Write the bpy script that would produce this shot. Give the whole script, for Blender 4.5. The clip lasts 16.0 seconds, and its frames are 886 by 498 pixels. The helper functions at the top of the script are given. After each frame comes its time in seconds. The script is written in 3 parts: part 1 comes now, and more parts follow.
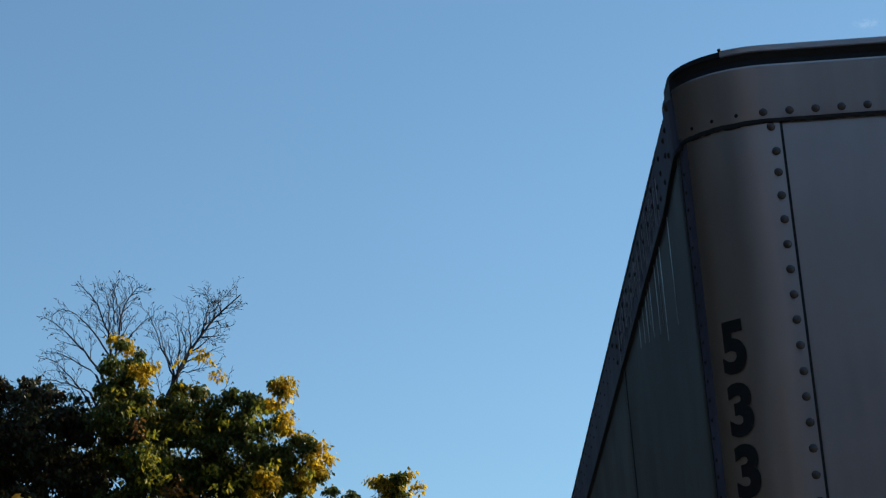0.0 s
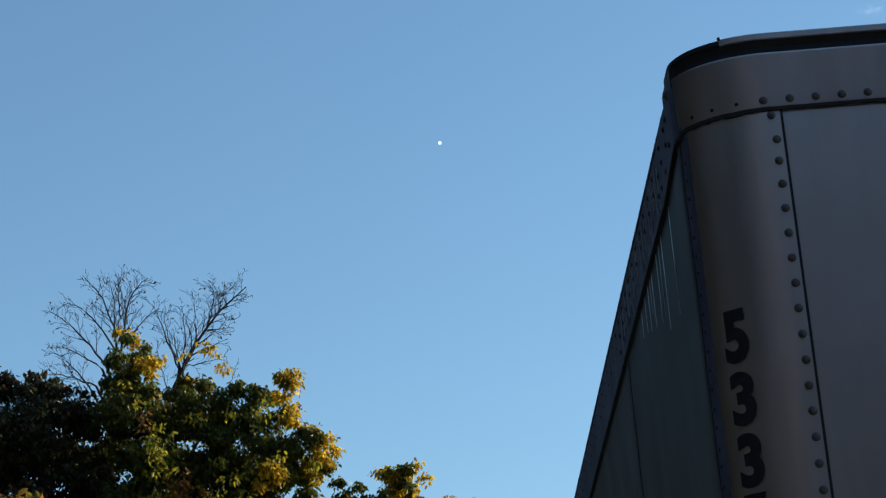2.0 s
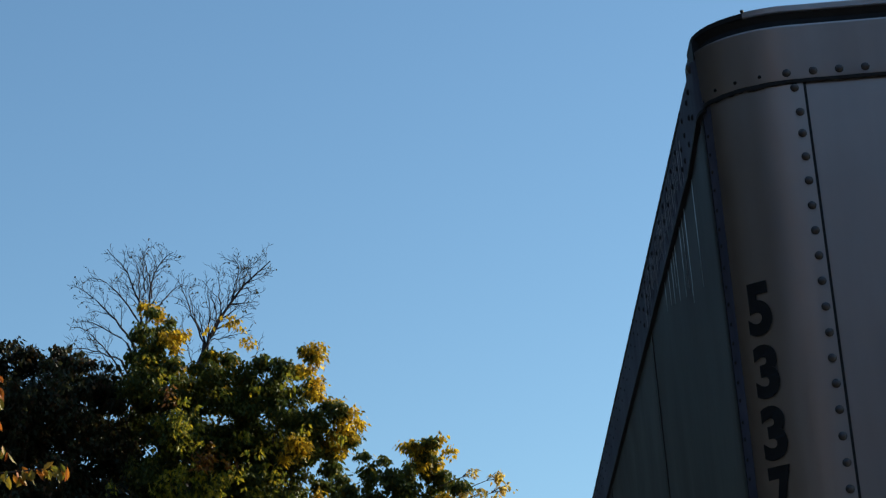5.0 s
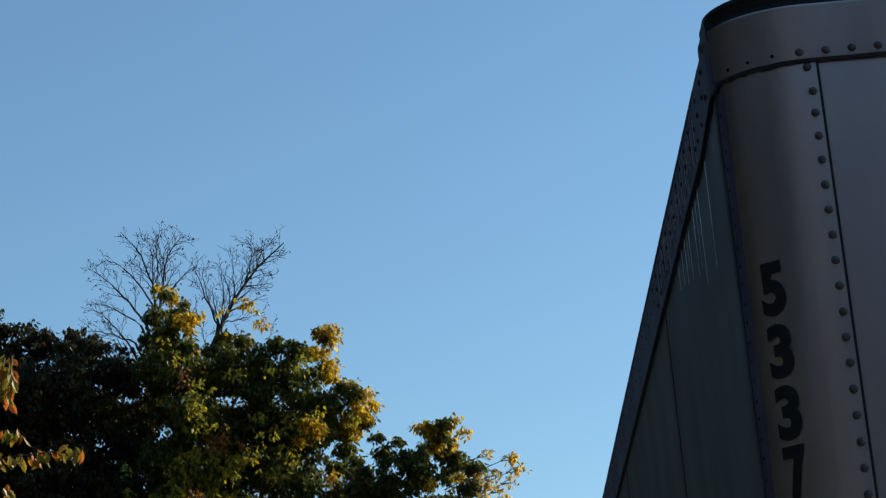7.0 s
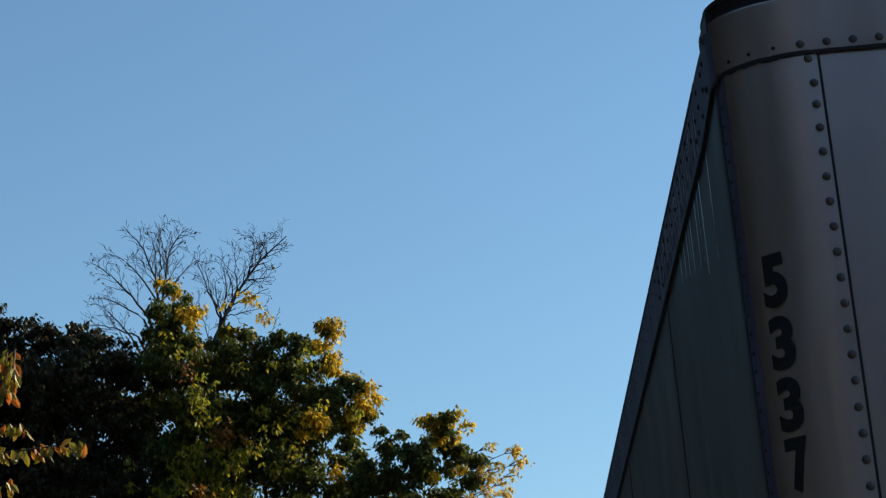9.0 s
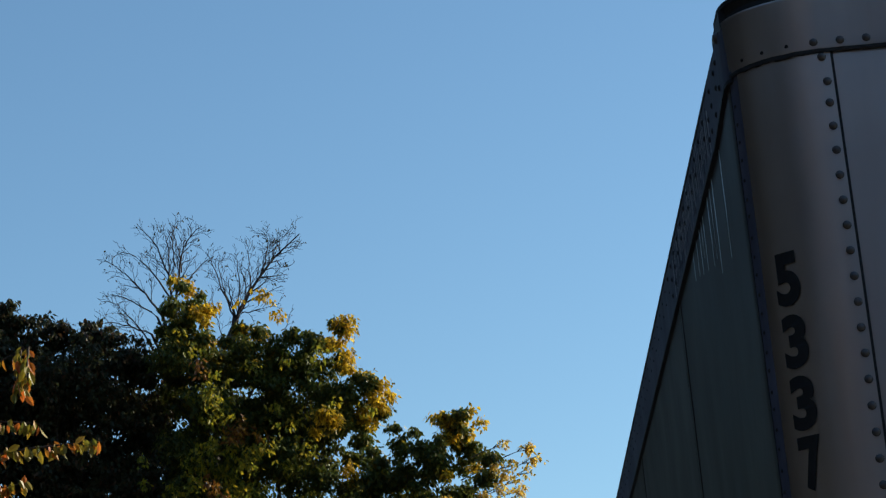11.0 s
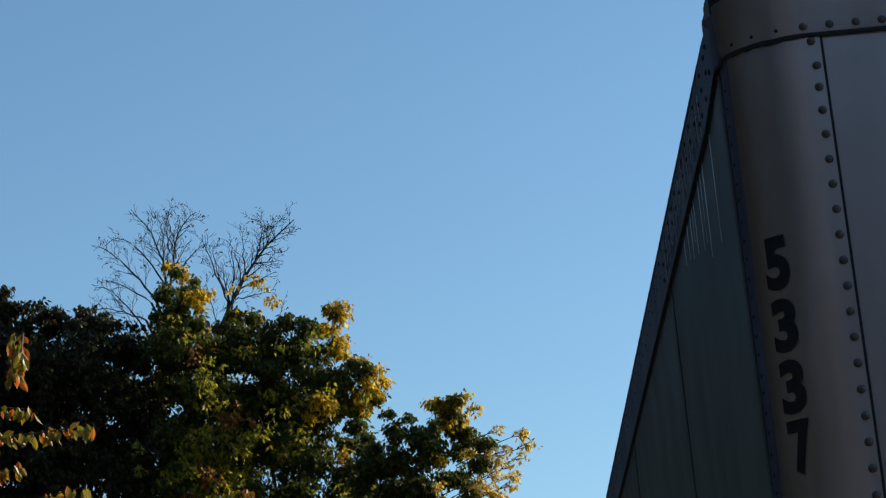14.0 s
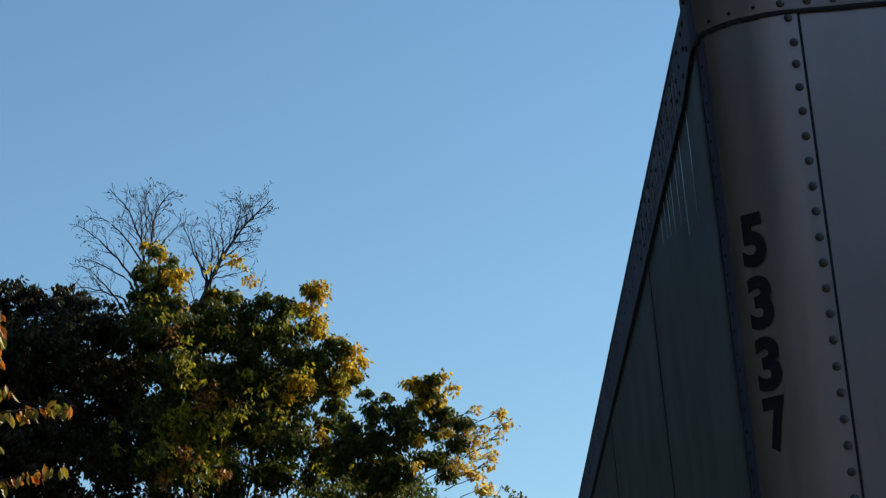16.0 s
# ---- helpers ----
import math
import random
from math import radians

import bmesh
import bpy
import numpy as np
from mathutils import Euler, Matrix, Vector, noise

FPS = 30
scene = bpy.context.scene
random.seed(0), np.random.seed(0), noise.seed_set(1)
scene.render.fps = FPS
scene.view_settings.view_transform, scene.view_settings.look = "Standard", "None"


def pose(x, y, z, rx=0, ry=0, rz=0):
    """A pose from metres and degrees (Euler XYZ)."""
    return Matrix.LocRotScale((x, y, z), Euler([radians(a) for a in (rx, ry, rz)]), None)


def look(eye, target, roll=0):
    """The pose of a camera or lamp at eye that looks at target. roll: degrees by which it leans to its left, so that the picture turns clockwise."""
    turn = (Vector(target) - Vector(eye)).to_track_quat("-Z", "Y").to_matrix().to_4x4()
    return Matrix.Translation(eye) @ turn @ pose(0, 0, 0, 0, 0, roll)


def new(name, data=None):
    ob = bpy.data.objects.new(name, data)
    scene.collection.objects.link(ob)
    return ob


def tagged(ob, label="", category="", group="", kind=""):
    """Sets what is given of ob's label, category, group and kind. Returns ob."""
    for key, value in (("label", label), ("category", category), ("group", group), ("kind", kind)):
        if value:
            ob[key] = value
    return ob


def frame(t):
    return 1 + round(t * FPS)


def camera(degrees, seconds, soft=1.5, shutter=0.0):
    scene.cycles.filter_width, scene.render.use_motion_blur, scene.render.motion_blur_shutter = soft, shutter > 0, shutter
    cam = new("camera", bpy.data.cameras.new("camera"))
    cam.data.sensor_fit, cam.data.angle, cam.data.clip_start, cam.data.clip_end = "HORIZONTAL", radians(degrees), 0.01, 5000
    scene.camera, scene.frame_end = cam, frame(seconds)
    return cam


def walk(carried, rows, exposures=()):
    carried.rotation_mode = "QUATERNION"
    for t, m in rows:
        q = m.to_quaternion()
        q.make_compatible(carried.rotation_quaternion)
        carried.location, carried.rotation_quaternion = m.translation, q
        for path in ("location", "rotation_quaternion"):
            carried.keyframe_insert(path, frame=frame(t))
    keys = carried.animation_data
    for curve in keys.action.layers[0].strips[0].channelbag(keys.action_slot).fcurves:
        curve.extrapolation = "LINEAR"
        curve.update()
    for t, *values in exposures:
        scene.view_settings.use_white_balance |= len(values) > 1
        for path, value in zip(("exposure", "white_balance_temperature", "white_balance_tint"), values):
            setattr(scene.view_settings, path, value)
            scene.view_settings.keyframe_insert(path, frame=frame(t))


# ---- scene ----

# ---- camera ----
cam = camera(19.77, 16.0, soft=1.3)
# seconds, place of the eye, bearing from +y towards +x, rise, lean (degrees)
PATH = [
    (0, -0.000, 0.000, 1.600, 1.585, 17.689, -4.638),
    (0.5, 0.003, -0.004, 1.599, 1.890, 17.691, -4.828),
    (1, 0.007, 0.009, 1.602, 1.755, 17.269, -4.809),
    (1.5, 0.016, 0.018, 1.609, 1.588, 17.408, -5.176),
    (2, 0.014, 0.009, 1.605, 1.427, 17.486, -5.115),
    (2.5, 0.014, -0.006, 1.605, 1.172, 17.557, -5.182),
    (3, 0.015, 0.005, 1.604, 0.999, 17.400, -5.043),
    (3.5, 0.014, 0.005, 1.607, 0.903, 17.285, -5.043),
    (4, 0.015, 0.005, 1.602, 0.816, 17.145, -4.991),
    (6.5, 0.018, 0.005, 1.603, 0.661, 16.670, -5.233),
    (7, 0.017, 0.002, 1.602, 0.448, 16.547, -5.229),
    (7.5, 0.016, 0.003, 1.604, 0.362, 16.518, -5.315),
    (8, 0.017, 0.008, 1.602, 0.499, 16.379, -5.231),
    (8.5, 0.018, 0.004, 1.604, 0.354, 16.512, -5.482),
    (9, 0.021, 0.004, 1.602, 0.367, 16.394, -5.380),
    (9.5, 0.021, 0.006, 1.601, 0.366, 16.276, -5.240),
    (10, 0.019, 0.000, 1.605, 0.193, 16.317, -5.324),
    (12.5, 0.035, 0.005, 1.599, -0.042, 16.376, -5.237),
    (13, 0.039, -0.009, 1.594, 0.255, 16.082, -5.400),
    (13.5, 0.033, -0.015, 1.595, 0.127, 16.149, -5.234),
    (14, 0.036, -0.003, 1.597, 0.123, 16.042, -5.357),
    (14.5, 0.035, -0.001, 1.594, 0.239, 15.978, -5.348),
    (15, 0.040, 0.006, 1.594, 0.414, 15.845, -5.442),
    (15.5, 0.044, 0.011, 1.585, 0.520, 15.495, -5.349),
    (16, 0.043, 0.012, 1.587, 0.568, 15.570, -5.288),
]


def sight(x, y, z, bearing, rise, lean):
    b, r = radians(bearing), radians(rise)
    way = Vector((math.sin(b) * math.cos(r), math.cos(b) * math.cos(r), math.sin(r)))
    return look((x, y, z), Vector((x, y, z)) + way * 10, lean)


walk(cam, [(row[0], sight(*row[1:])) for row in PATH], exposures=[(0.0, 0.55, 5650, -1), (16.0, 0.55, 5650, -1)])

# ---- world, sun, exposure ----
SUN_BEARING, SUN_RISE = 65.0, 19.0
world = bpy.data.worlds.new("world")
scene.world = world
world.use_nodes = True
sky = world.node_tree.nodes.new("ShaderNodeTexSky")
sky.sky_type, sky.sun_disc = "NISHITA", False
sky.sun_elevation, sky.sun_rotation = radians(SUN_RISE), radians(SUN_BEARING)
sky.air_density, sky.dust_density, sky.ozone_density = 1.0, 0.3, 1.6
back = world.node_tree.nodes["Background"]
back.inputs["Strength"].default_value = 0.099
world.node_tree.links.new(sky.outputs["Color"], back.inputs["Color"])
sun = new("sun", bpy.data.lights.new("sun", "SUN"))
sun.data.energy, sun.data.angle, sun.data.color = 5.0, radians(0.5), (1.0, 0.80, 0.55)
sb, sr = radians(SUN_BEARING), radians(SUN_RISE)
SUN_WAY = Vector((math.sin(sb) * math.cos(sr), math.cos(sb) * math.cos(sr), math.sin(sr)))
sun.matrix_world = look(SUN_WAY * 60, (0, 0, 0))


# ---- materials ----
def material(name):
    m = bpy.data.materials.new(name)
    m.use_nodes = True
    return m, m.node_tree, m.node_tree.nodes["Principled BSDF"]


def node(tree, kind, **values):
    n = tree.nodes.new(kind)
    for key, value in values.items():
        n.inputs[key.replace("_", " ")].default_value = value
    return n


def ramp(tree, factor, stops):
    r = tree.nodes.new("ShaderNodeValToRGB")
    while len(r.color_ramp.elements) < len(stops):
        r.color_ramp.elements.new(0.5)
    for e, (at, colour) in zip(r.color_ramp.elements, stops):
        e.position, e.color = at, (*colour, 1)
    tree.links.new(factor, r.inputs["Fac"])
    return r.outputs["Color"]


def coords(tree, scale):
    c = tree.nodes.new("ShaderNodeTexCoord")
    m = node(tree, "ShaderNodeMapping", Scale=scale)
    tree.links.new(c.outputs["Object"], m.inputs["Vector"])
    return m.outputs["Vector"]


def noise_of(tree, scale, size, detail=4.0, rough=0.55):
    n = node(tree, "ShaderNodeTexNoise", Scale=size, Detail=detail, Roughness=rough)
    tree.links.new(coords(tree, scale), n.inputs["Vector"])
    return n.outputs["Fac"]


def metal(name, dark, light, rough_low, rough_high, metallic=0.9, streak=(4, 4, 0.4), relief=0.015, spec=0.5):
    """Weathered sheet metal: blotches, runs down the sheet, slight dents."""
    m, t, p = material(name)
    mixed = node(t, "ShaderNodeMath")
    mixed.operation = "MULTIPLY"
    t.links.new(noise_of(t, (1, 1, 1), 2.2), mixed.inputs[0])
    t.links.new(noise_of(t, streak, 3.0), mixed.inputs[1])
    t.links.new(ramp(t, mixed.outputs[0], [(0.05, dark), (0.5, light)]), p.inputs["Base Color"])
    r = node(t, "ShaderNodeMapRange", From_Min=0.3, From_Max=0.7, To_Min=rough_low, To_Max=rough_high)
    t.links.new(noise_of(t, streak, 6.0), r.inputs["Value"])
    t.links.new(r.outputs["Result"], p.inputs["Roughness"])
    p.inputs["Metallic"].default_value, p.inputs["Specular IOR Level"].default_value = metallic, spec
    b = node(t, "ShaderNodeBump", Strength=relief, Distance=0.05)
    t.links.new(noise_of(t, (1, 1, 1), 5.0, 3.0), b.inputs["Height"])
    t.links.new(b.outputs["Normal"], p.inputs["Normal"])
    return m


def plain(name, colour, rough, metallic=0.0, spread=0.25, size=12.0, relief=0.2):
    m, t, p = material(name)
    lo = tuple(c * (1 - spread) for c in colour)
    hi = tuple(min(1, c * (1 + spread)) for c in colour)
    t.links.new(ramp(t, noise_of(t, (1, 1, 1), size), [(0.3, lo), (0.7, hi)]), p.inputs["Base Color"])
    p.inputs["Roughness"].default_value, p.inputs["Metallic"].default_value = rough, metallic
    b = node(t, "ShaderNodeBump", Strength=relief, Distance=0.01)
    t.links.new(noise_of(t, (1, 1, 1), size * 4), b.inputs["Height"])
    t.links.new(b.outputs["Normal"], p.inputs["Normal"])
    return m


def leaf_material(name, stops, through_part=0.45):
    """Leaves: each its own shade, some light passing through the blade."""
    m, t, p = material(name)
    g = t.nodes.new("ShaderNodeNewGeometry")
    colour = ramp(t, g.outputs["Random Per Island"], stops)
    t.links.new(colour, p.inputs["Base Color"])
    p.inputs["Roughness"].default_value = 0.45
    p.inputs["Specular IOR Level"].default_value = 0.4
    shine = t.nodes.new("ShaderNodeBsdfTranslucent")
    t.links.new(colour, shine.inputs["Color"])
    mix = t.nodes.new("ShaderNodeMixShader")
    mix.inputs["Fac"].default_value = through_part
    t.links.new(p.outputs[0], mix.inputs[1])
    t.links.new(shine.outputs[0], mix.inputs[2])
    t.links.new(mix.outputs[0], t.nodes["Material Output"].inputs["Surface"])
    return m


ALU = metal("weathered aluminium", (0.55, 0.495, 0.48), (0.72, 0.655, 0.635), 0.34, 0.42, 1.0)
# shaded copy of the aluminium: the side's shade is put into the colour
ALU_SHADED = metal("side aluminium with shade in the colour", (0.046, 0.037, 0.033), (0.070, 0.057, 0.051), 0.5, 0.62, 0.0, streak=(0.6, 0.6, 0.3), spec=0.045)
# matt blue-grey: the sky's reflection is put into the base colour
ALU_SKY_TONE = metal("rail metal with sky tone in the colour", (0.08, 0.085, 0.12), (0.19, 0.20, 0.27), 0.6, 0.75, 0.0, streak=(1, 14, 1), spec=0.03)
RIVET = metal("rivet metal", (0.11, 0.105, 0.108), (0.18, 0.172, 0.176), 0.40, 0.55, 0.6)
RIVET_DARK = plain("dark rivet", (0.03, 0.03, 0.034), 0.5, 0.5)
# real sealant, and also parts whose shade is put into the colour
SEALANT_SHADE = plain("dark sealant and shade tone", (0.02, 0.02, 0.022), 0.7)
INK = plain("black lettering film", (0.012, 0.012, 0.014), 0.55, spread=0.3)
DARK_STREAK = plain("dark thin streak", (0.018, 0.018, 0.024), 0.8)
# pale colours of the strips that stand in for reflected sky
SKY_GLINT = plain("pale sky glint", (0.72, 0.73, 0.75), 0.34, 0.75)
RAIL_GLINT = plain("pale rail glint", (0.42, 0.435, 0.50), 0.7, 0.0)
RUBBER = plain("tyre rubber", (0.02, 0.02, 0.02), 0.8)
STEEL = plain("chassis paint", (0.03, 0.03, 0.032), 0.6)
ROOF = plain("roof sheet", (0.5, 0.5, 0.5), 0.5, 0.3)
BARK = plain("grey brown bark", (0.075, 0.055, 0.042), 0.9, spread=0.4, size=20, relief=0.5)
TWIG = plain("dry twig", (0.05, 0.042, 0.046), 0.9, spread=0.3)
GREEN = leaf_material("green leaves", [(0.0, (0.05, 0.07, 0.016)), (0.45, (0.09, 0.11, 0.02)), (0.8, (0.13, 0.135, 0.022)), (1.0, (0.26, 0.19, 0.02))], 0.45)
# autumn yellow, with the look of direct sun put into the colour
YELLOW_SUNLIT = leaf_material("yellow leaves", [(0.0, (0.14, 0.11, 0.015)), (0.4, (0.48, 0.31, 0.012)), (1.0, (0.80, 0.55, 0.03))], 0.6)
PALE = leaf_material("pale straw leaves", [(0.0, (0.42, 0.26, 0.03)), (0.5, (0.66, 0.46, 0.08)), (1.0, (0.78, 0.60, 0.16))], 0.6)
RUSSET = leaf_material("russet leaves", [(0.0, (0.10, 0.045, 0.014)), (0.5, (0.24, 0.10, 0.018)), (1.0, (0.42, 0.22, 0.02))])
# bronze green darkened: part of the left tree's shade is in the colour
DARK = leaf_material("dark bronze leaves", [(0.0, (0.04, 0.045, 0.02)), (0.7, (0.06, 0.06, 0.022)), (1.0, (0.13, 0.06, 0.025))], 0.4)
# leaf tones of the unseen woods, chosen for what the trailer reflects
WOODS = leaf_material("brown unseen woods", [(0.0, (0.27, 0.195, 0.165)), (0.6, (0.44, 0.325, 0.27)), (1.0, (0.55, 0.42, 0.34))], 0.4)
TAN = leaf_material("tan unseen woods", [(0.0, (0.22, 0.17, 0.125)), (0.6, (0.35, 0.275, 0.205)), (1.0, (0.45, 0.36, 0.27))], 0.3)
SHADE = leaf_material("dark unseen woods", [(0.0, (0.007, 0.009, 0.009)), (1.0, (0.016, 0.019, 0.019))], 0.05)
# sunlit version of the green leaves, the sun put into the colour
LIME_SUNLIT = leaf_material("green leaf, sunlit yellow tone", [(0.0, (0.10, 0.12, 0.014)), (0.5, (0.26, 0.25, 0.02)), (1.0, (0.48, 0.36, 0.02))], 0.55)


# ---- builders ----
def mesh_of(name, bm, mat, smooth=False):
    me = bpy.data.meshes.new(name)
    bm.to_mesh(me)
    bm.free()
    me.materials.append(mat)
    if smooth:
        me.polygons.foreach_set("use_smooth", [True] * len(me.polygons))
    return me


def part(name, bm, mat, parent=None, label="", smooth=False):
    ob = new(name, mesh_of(name, bm, mat, smooth))
    ob.parent = parent
    return tagged(ob, label)


def raw_part(name, verts, faces, mat, parent=None, label="", smooth=False):
    me = bpy.data.meshes.new(name)
    me.from_pydata(verts, [], faces)
    me.materials.append(mat)
    if smooth:
        me.polygons.foreach_set("use_smooth", [True] * len(me.polygons))
    ob = new(name, me)
    ob.parent = parent
    return tagged(ob, label)


def box(x0, x1, y0, y1, z0, z1, bevel=0.0):
    bm = bmesh.new()
    bmesh.ops.create_cube(bm, size=1, matrix=Matrix.Translation(((x0 + x1) / 2, (y0 + y1) / 2, (z0 + z1) / 2))
                          @ Matrix.Diagonal((x1 - x0, y1 - y0, z1 - z0, 1)))
    if bevel:
        bmesh.ops.bevel(bm, geom=bm.edges[:], offset=bevel, segments=2, affect="EDGES")
    return bm


def sweep(outline, profile, closed_profile=True):
    """Profile points (outward, z) carried along an outline of (x, y, nx, ny)."""
    bm = bmesh.new()
    rings = [[bm.verts.new((x + nx * o, y + ny * o, z)) for o, z in profile] for x, y, nx, ny in outline]
    n = len(profile)
    for a, b in zip(rings, rings[1:]):
        for i in range(n if closed_profile else n - 1):
            j = (i + 1) % n
            bm.faces.new((a[i], a[j], b[j], b[i]))
    if closed_profile:
        bm.faces.new(rings[0][::-1])
        bm.faces.new(rings[-1])
    bmesh.ops.recalc_face_normals(bm, faces=bm.faces[:])
    return bm


def tube(points, radii, sides, verts, faces):
    """Adds a tapered tube through the points to lists of verts and faces."""
    start = len(verts)
    for i, p in enumerate(points):
        a = points[min(i + 1, len(points) - 1)] - points[max(i - 1, 0)]
        a = a.normalized() if a.length > 1e-6 else Vector((0, 0, 1))
        s = a.orthogonal().normalized()
        q = a.cross(s)
        for k in range(sides):
            w = 2 * math.pi * k / sides
            verts.append(p + (s * math.cos(w) + q * math.sin(w)) * radii[i])
    for i in range(len(points) - 1):
        for k in range(sides):
            a, b = start + i * sides + k, start + i * sides + (k + 1) % sides
            faces.append((a, b, b + sides, a + sides))


# ---- ground ----
def build_ground():
    m, t, p = material("worn grey yard")
    t.links.new(ramp(t, noise_of(t, (1, 1, 1), 0.6, 8.0), [(0.35, (0.06, 0.058, 0.055)), (0.6, (0.12, 0.113, 0.105))]), p.inputs["Base Color"])
    p.inputs["Roughness"].default_value = 0.95
    b = node(t, "ShaderNodeBump", Strength=0.6, Distance=0.05)
    t.links.new(noise_of(t, (1, 1, 1), 14.0), b.inputs["Height"])
    t.links.new(b.outputs["Normal"], p.inputs["Normal"])
    bm = bmesh.new()
    bmesh.ops.create_grid(bm, x_segments=40, y_segments=40, size=2500)
    tagged(part("ground", bm, m), "worn grey gravel and asphalt yard", "ground", kind="structure")


# ---- trailer ----
LEFT, FRONT, RX, RY, WIDTH, LENGTH = 0.825, 6.251, 0.24, 0.195, 2.60, 13.6
RIGHT, REAR = LEFT + WIDTH, FRONT + LENGTH
DECK, TOP = 1.25, 4.094
SEAM_X = 1.080
RIVET_X = 1.062


def arc_point(degrees, off=0.0):
    """A point of the front left corner and its normal; 180 is the side, 270 the front."""
    a = radians(degrees)
    nx, ny = math.cos(a) * RY, math.sin(a) * RX
    n = math.hypot(nx, ny)
    return LEFT + RX + RX * math.cos(a) + off * nx / n, FRONT + RY + RY * math.sin(a) + off * ny / n, nx / n, ny / n


def corner(a0, a1, steps=64):
    return [arc_point(a0 + (a1 - a0) * i / steps) for i in range(steps + 1)]


def mirrored(points):
    return [(LEFT + RIGHT - x, y, -nx, ny) for x, y, nx, ny in reversed(points)]


def rivet_mesh(name, radius, height):
    bm = bmesh.new()
    rings = []
    for r, h in ((1.14, 0.0), (1.0, 0.10), (0.92, 0.5), (0.6, 0.9)):
        rings.append([bm.verts.new((radius * r * math.cos(k * math.pi / 5), radius * r * math.sin(k * math.pi / 5), height * h)) for k in range(10)])
    tip = bm.verts.new((0, 0, height))
    # lowest ring takes the dark slot: the rivet's rim shadow as colour
    for i, (a, b) in enumerate(zip(rings, rings[1:])):
        for k in range(10):
            bm.faces.new((a[k], a[(k + 1) % 10], b[(k + 1) % 10], b[k])).material_index = 0 if i else 1
    for k in range(10):
        bm.faces.new((rings[-1][k], rings[-1][(k + 1) % 10], tip))
    me = mesh_of(name, bm, RIVET, True)
    me.materials.append(SEALANT_SHADE)
    return me


def build_trailer():
    trailer = new("semi_trailer")
    trailer.location = (0, 0, 0)
    tagged(trailer, "weathered riveted aluminium box trailer with a rounded front corner", "trailer")

    # front: corner posts, flat nose panels, sealant lines
    arc = corner(205, 270)
    post_line = arc + [(SEAM_X, FRONT, 0, -1)]
    sheet = [(-0.02, DECK), (0.0018, DECK), (0.0018, 3.90), (-0.02, 3.90)]
    part("corner_post", sweep(post_line, sheet), ALU, trailer, "curved aluminium corner sheet", smooth=False)
    part("corner_post", sweep(mirrored(post_line), sheet), ALU, trailer, "curved aluminium corner sheet")
    strip = [(-0.02, DECK), (0.0005, DECK), (0.0005, 3.88), (-0.02, 3.88)]
    part("edge_strip", sweep(corner(180, 191.5, 6), strip), ALU_SHADED, trailer)
    part("edge_strip", sweep(corner(191.7, 205.4, 8), strip), ALU_SKY_TONE, trailer, "narrow riveted edge strip")
    part("sealant_line", sweep(corner(190.2, 192.4, 3), [(0.0008, DECK), (0.0022, DECK), (0.0022, 3.87), (0.0008, 3.87)]), SEALANT_SHADE, trailer)
    edges = [SEAM_X + 0.006, 1.72, 2.30 + 0.23, LEFT + RIGHT - SEAM_X - 0.006]
    for a, b in zip(edges, edges[1:]):
        part("front_panel", box(a + 0.002, b - 0.002, FRONT + 0.002, FRONT + 0.03, DECK, 3.90, 0.0015), ALU, trailer)
    part("sealant_line", box(SEAM_X - 0.001, SEAM_X + 0.0075, FRONT - 0.0015, FRONT + 0.02, DECK, 3.888, 0.001), SEALANT_SHADE, trailer)

    # front cap band, and the lip above it which runs on round the corner
    band_line = corner(197, 270) + mirrored(corner(197, 270))
    band = [(-0.03, 3.882), (0.005, 3.882), (0.006, 3.89), (0.013, 4.032), (0.0125, 4.036), (-0.03, 4.034)]
    cap = part("front_cap", sweep(band_line, band), ALU, trailer, "riveted cap band")
    lip_line = [(LEFT, 6.54, -1, 0)] + corner(180, 270) + mirrored(corner(180, 270)) + [(RIGHT, 6.54, 1, 0)]
    lip = [(-0.04, 4.078), (0.001, 4.078), (0.004, 4.080), (0.004, TOP), (0.0, TOP + 0.003), (-0.04, TOP + 0.003)]
    turn = [(LEFT, 6.54, -1, 0)] + corner(180, 241)
    nose = corner(241, 270) + mirrored(corner(241, 270))
    part("lip", sweep(nose, lip), ALU, cap, "overhanging top lip")
    # same lip round the corner, its shade put in as dark material
    for side in (turn, mirrored(turn)):
        part("lip", sweep(side, [(o - 0.001, z - (0.002 if z > 4.09 else 0)) for o, z in lip]), SEALANT_SHADE, cap, "lip round the corner, its shade put into the colour")
    part("filler", box(LEFT - 0.003, LEFT + 0.05, 6.40, 6.62, 4.02, 4.079, 0.003), SEALANT_SHADE, cap)
    # recess below the lip: no seal, the lip's shade as dark colour
    part("lip_recess", sweep(lip_line, [(-0.04, 4.035), (-0.006, 4.035), (-0.012, 4.06), (-0.003, 4.0785), (-0.04, 4.0785)]), SEALANT_SHADE, cap, "recess under the lip, shade put into its dark colour")
    # hand-laid bead of sealant, thicker and lumpier round the corner
    middle = [(LEFT + RX + (WIDTH - 2 * RX) * i / 130, FRONT, 0, -1) for i in range(1, 130)]
    bead = sweep(corner(197, 270, 110) + middle + mirrored(corner(197, 270, 110)), [(0.003, 3.876), (0.0062, 3.876), (0.0072, 3.8805), (0.0066, 3.886), (0.003, 3.886)])
    for v in bead.verts:
        round_it = max(0.0, min(1.0, (FRONT + 0.11 - abs(v.co.y - FRONT - 0.05) - FRONT) / 0.08)) if v.co.y > FRONT - 0.004 and (v.co.x < LEFT + RX or v.co.x > RIGHT - RX) else 0.0
